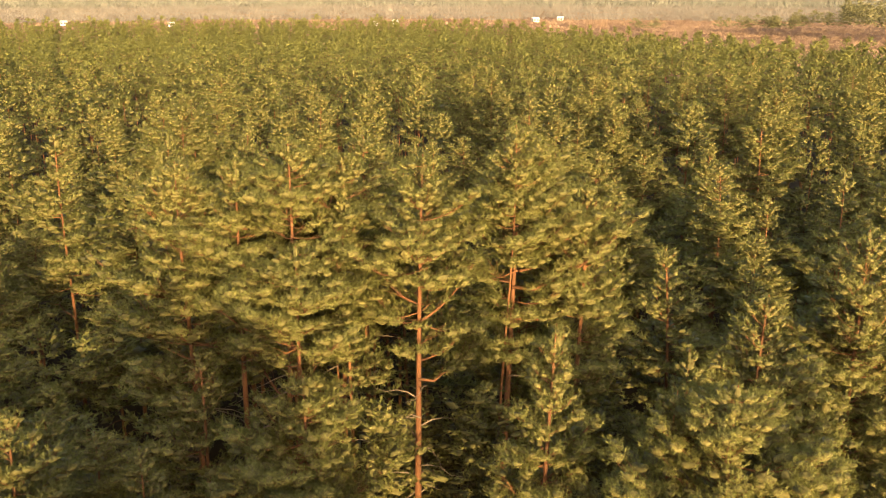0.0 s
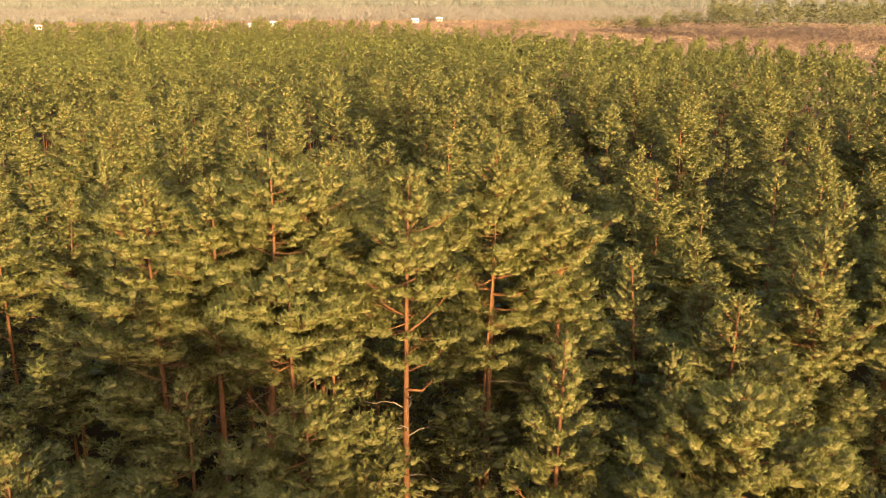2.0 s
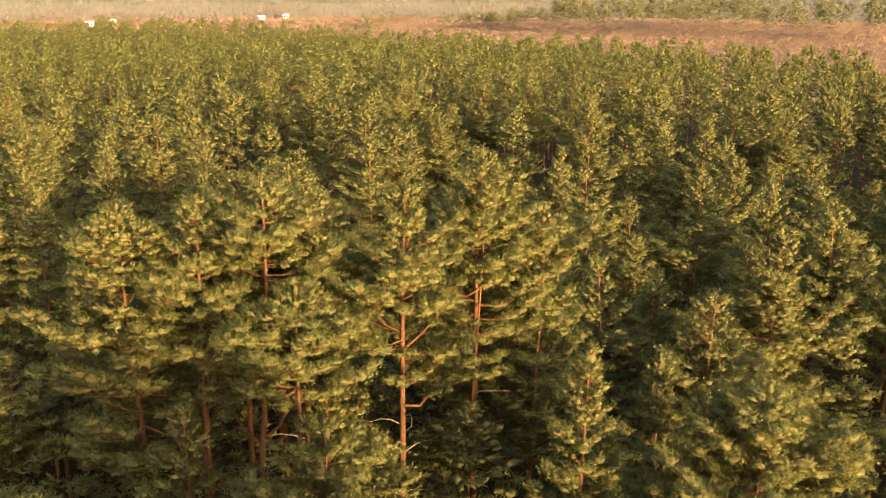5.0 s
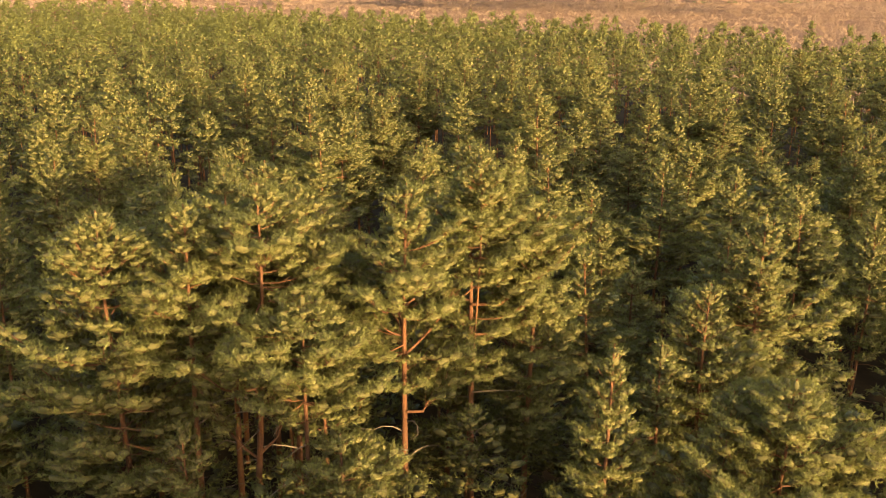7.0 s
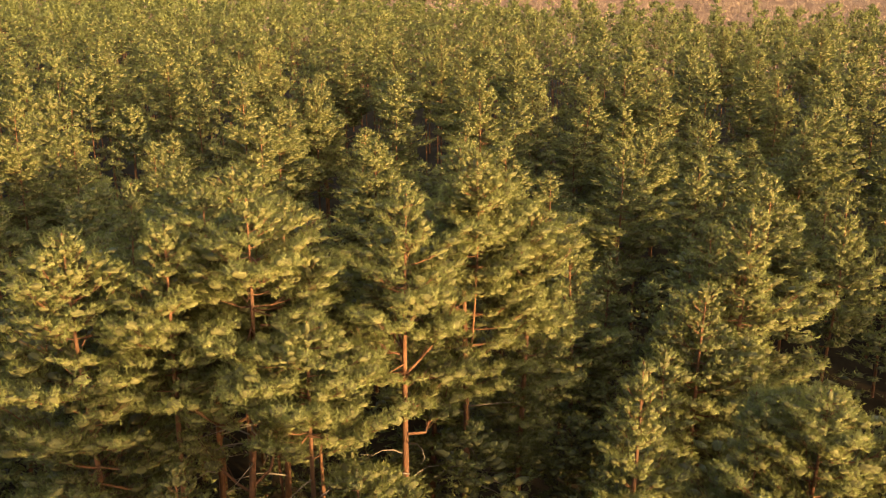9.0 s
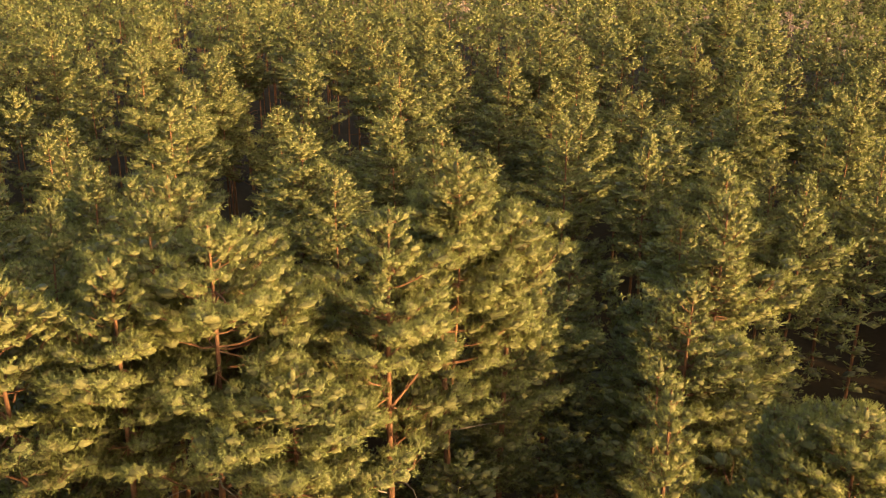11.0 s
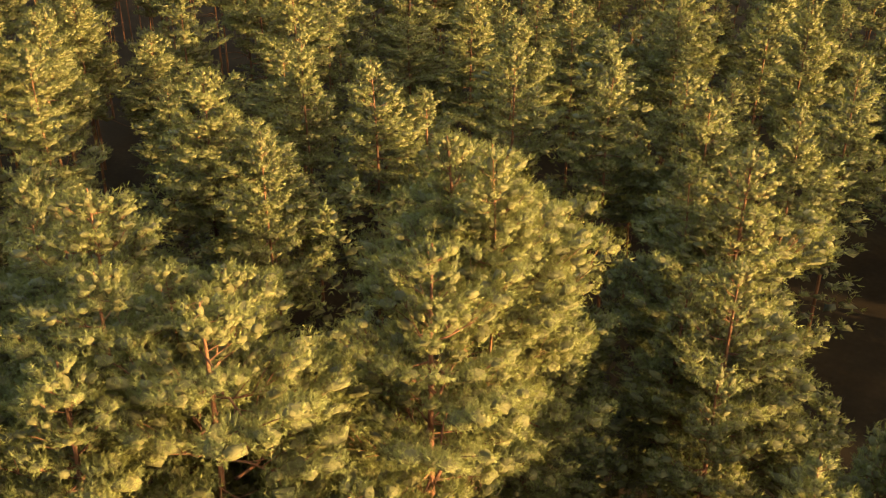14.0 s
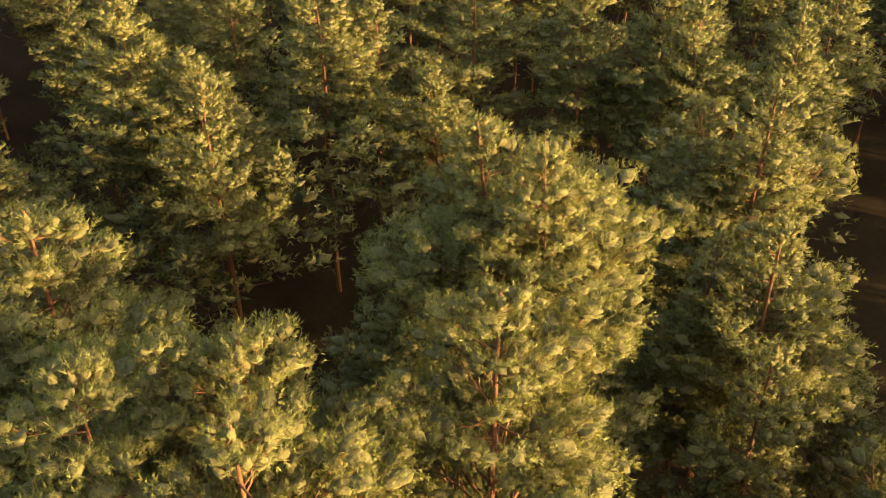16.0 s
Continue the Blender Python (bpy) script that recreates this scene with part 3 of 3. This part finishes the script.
# young pines crowding in the shade between the tall ones, one mass
rng = np.random.default_rng(31)
young = [far_pine(240 + k, COARSE, 2.1, 1, gap=1.1, base=9.6) for k in range(5)]
young_near = [far_pine(250 + k, FAR, 1.4, 3, gap=0.9) for k in range(4)]
mass, crowd = Mass(), []
for attempt in range(5000):
    x, y = (rng.uniform(-4, 25), rng.uniform(21, 37)) if attempt < 700 else (rng.uniform(-16, 16), rng.uniform(37, 60)) if attempt < 1500 else (rng.uniform(-40, 60), rng.uniform(14, 80))
    if open_ground(x, y) or math.degrees(math.atan2(x, y)) < -45 or any((x - a) ** 2 + (y - b) ** 2 < (1.0 + 0.5 * c) ** 2 for a, b, c in taken) or any((x - a) ** 2 + (y - b) ** 2 < 4.5 for a, b in crowd):
        continue
    if y < 30 and x < 22 and x > -14:
        if y < 21:
            continue
    crowd.append((x, y))
    top = rng.uniform(8.0, 12.0) if y > 30 else rng.uniform(8.0, 10.5) if not -3.5 < x < 2.5 else rng.uniform(4.5, 6.0)
    blades, _ = young_near[int(rng.integers(4))] if attempt < 700 else young[int(rng.integers(5))]
    spin = rng.uniform(0, 6.28)
    wide = rng.uniform(0.75, 1.0)
    c, s2 = math.cos(spin) * wide, math.sin(spin) * wide
    turn = np.array([[c, s2, 0], [-s2, c, 0], [0, 0, top / 16.0]])
    mass.add(blades, turn, (x, y, ground_height(x, y)))
    if len(crowd) > 310:
        break
tagged(new("young_pines", blade_mesh("young_pines", mass.all())),
       "young pines crowding in the shade under taller ones", "trees", kind="stuff")

# ---- the far wood, one mass of joined pines ----
shapes = [far_pine(200 + k, FAR, 1.4, 3, gap=0.75) for k in range(8)]
coarse = [far_pine(220 + k, COARSE, 1.9, 1, gap=0.85, base=9.4) for k in range(8)]
coarsest = [far_pine(230 + k, COARSEST, 2.1, 1, gap=1.1, base=10.0) for k in range(8)]
mass, stem_v, stem_f, base_count = Mass(), [], [], 0
cell = {}
for a, b, c in taken:
    cell.setdefault((int(a // 4), int(b // 4)), []).append((a, b))
rng = np.random.default_rng(9)
planted = 0
for attempt in range(42000):
    bearing = rng.uniform(-48, 100)
    r = math.sqrt(rng.uniform(50 ** 2, 405 ** 2))
    if r > forest_edge(bearing):
        continue
    x, y = r * math.sin(radians(bearing)), r * math.cos(radians(bearing))
    cx, cy = int(x // 4), int(y // 4)
    gap = rng.uniform(3.7, 5.0) if r < 170 else rng.uniform(4.2, 5.6)
    if any((x - a) ** 2 + (y - b) ** 2 < gap ** 2 for i in (-2, -1, 0, 1, 2) for j in (-2, -1, 0, 1, 2) for a, b in cell.get((cx + i, cy + j), ())):
        continue
    cell.setdefault((cx, cy), []).append((x, y))
    z0 = ground_height(x, y)
    tall, wide, spin = rng.uniform(0.87, 1.08), rng.uniform(0.80, 1.08), rng.uniform(0, 6.28)
    c, s = math.cos(spin) * wide, math.sin(spin) * wide
    turn = np.array([[c, s, 0], [-s, c, 0], [0, 0, tall]])
    blades, (v, f) = (shapes if r < 92 else coarse if r < 170 else coarsest)[int(rng.integers(8))]
    mass.add(blades, turn, (x, y, z0))
    stem_v.append(v @ turn + (x, y, z0))
    stem_f.append(f + base_count)
    base_count += len(v)
    planted += 1
far_wood = tagged(new("far_pine_wood", blade_mesh("far_pine_wood", mass.all())),
                  "dense canopy of evening-lit pines running to the meadow", "forest", kind="stuff")
stems = part("trunks", mesh_of("trunks", np.concatenate(stem_v), np.concatenate(stem_f), BARK, True), far_wood)
tagged(stems, kind="stuff")


# ---- beyond the wood: red thicket and bare trees paled by painted haze, dark pines, a hamlet ----
def twig_fans(rng, places, height, width, count, thick):
    """Bare bushes: fans of slim upright blades at every place."""
    p = np.asarray(places)
    n = len(p)
    root = p[:, None] + rng.normal(size=(n, count, 3)) * (width * 0.4, width * 0.4, 0.0)
    tall = height * rng.uniform(0.5, 1.15, size=(n, count, 1))
    d = unit(rng.normal(size=(n, count, 3)) * (1.1, 1.1, 0.2) + (0, 0, 1))
    w = unit(np.cross(d, rng.normal(size=(n, count, 3)))) * thick * 0.5
    tri = np.stack([root - w, root + w * 0.8 + d * tall * 0.25, root + d * tall], axis=2).reshape(-1, 3)
    return tri, np.arange(len(tri)).reshape(-1, 3)


def scatter(rng, count, bearing, reach):
    out = []
    while len(out) < count:
        b, r = rng.uniform(*bearing), math.sqrt(rng.uniform(reach[0] ** 2, reach[1] ** 2))
        if r > forest_edge(b) + 4:
            x, y = r * math.sin(radians(b)), r * math.cos(radians(b))
            out.append((x, y, ground_height(x, y)))
    return out


rng = np.random.default_rng(21)
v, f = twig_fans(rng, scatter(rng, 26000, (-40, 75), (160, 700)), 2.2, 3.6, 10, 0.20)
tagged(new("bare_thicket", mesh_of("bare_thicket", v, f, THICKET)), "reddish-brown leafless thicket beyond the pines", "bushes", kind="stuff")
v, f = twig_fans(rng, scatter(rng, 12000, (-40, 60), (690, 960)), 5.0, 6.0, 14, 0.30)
tagged(new("bare_trees", mesh_of("bare_trees", v, f, HAZETWIG)), "leafless trees round the far hamlet, paled by painted haze", "trees", kind="stuff")
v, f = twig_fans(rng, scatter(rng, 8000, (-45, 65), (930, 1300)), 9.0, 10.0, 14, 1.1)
tagged(new("far_woods", mesh_of("far_woods", v, f, HAZEWOOD)), "far woods on the plain, haze painted into their colour", "forest", kind="stuff")


def house(x, y, wide, deep, wall, rise, turn):
    """A small far house: walls, two windows, a gabled roof with eaves."""
    z0 = ground_height(x, y)
    ob = tagged(new("house"), "small whitewashed far house with grey gabled roof", "house", "houses of the hamlet")
    ob.matrix_world = pose(x, y, z0, 0, 0, turn)
    a, b = wide / 2, deep / 2
    body = [(-a, -b, 0), (a, -b, 0), (a, b, 0), (-a, b, 0), (-a, -b, wall), (a, -b, wall), (a, b, wall), (-a, b, wall)]
    part("wall", mesh_of("wall", body, [(0, 1, 5, 4), (1, 2, 6, 5), (2, 3, 7, 6), (3, 0, 4, 7)], WHITEWASH), ob)
    a, b = a + 0.4, b + 0.4
    top = [(-a, -b, wall - 0.1), (a, -b, wall - 0.1), (a, b, wall - 0.1), (-a, b, wall - 0.1), (-a, 0, wall + rise), (a, 0, wall + rise)]
    part("roof", mesh_of("roof", top, [(0, 1, 5, 4), (2, 3, 4, 5), (0, 4, 3, 3), (1, 2, 5, 5)], ROOFING), ob)
    for k in (-0.5, 0.5):
        c = k * wide / 2
        pane = [(c - 0.5, -deep / 2 - 0.03, 1.0), (c + 0.5, -deep / 2 - 0.03, 1.0), (c + 0.5, -deep / 2 - 0.03, 2.2), (c - 0.5, -deep / 2 - 0.03, 2.2)]
        part("window", mesh_of("window", pane, [(0, 1, 2, 3)], WINDOWPANE), ob)
    return ob


for bearing, reach, wide, turn in ((-3.9, 618, 6, 12), (-2.7, 632, 4.5, -20), (-15.0, 630, 5, 25), (5.2, 668, 6, 14), (6.6, 682, 5, -15), (-20.5, 660, 5, 10)):
    x, y = reach * math.sin(radians(bearing)), reach * math.cos(radians(bearing))
    house(x, y, wide * 0.66, 4.0, 1.9, 1.2, turn)

# dark pines standing in the thicket
mass = Mass()
for spans in ((10.5, 12.0, 560, 580, 6, 0.6), (15.0, 18.6, 545, 570, 18, 0.72), (19.0, 21.5, 540, 580, 16, 0.85), (21.5, 40.0, 490, 600, 170, 1.25)):
    for k in range(spans[4]):
        b, r = rng.uniform(spans[0], spans[1]), rng.uniform(spans[2], spans[3])
        x, y = r * math.sin(radians(b)), r * math.cos(radians(b))
        blades, _ = coarsest[int(rng.integers(8))]
        mass.add(blades, np.diag((1.7, 1.7, spans[5] * rng.uniform(0.8, 1.15))), (x, y, ground_height(x, y) - 3))
tagged(new("far_pine_groves", blade_mesh("far_pine_groves", mass.all(), FARGREEN)), "dark pine groves beyond the red thicket", "forest", kind="stuff")
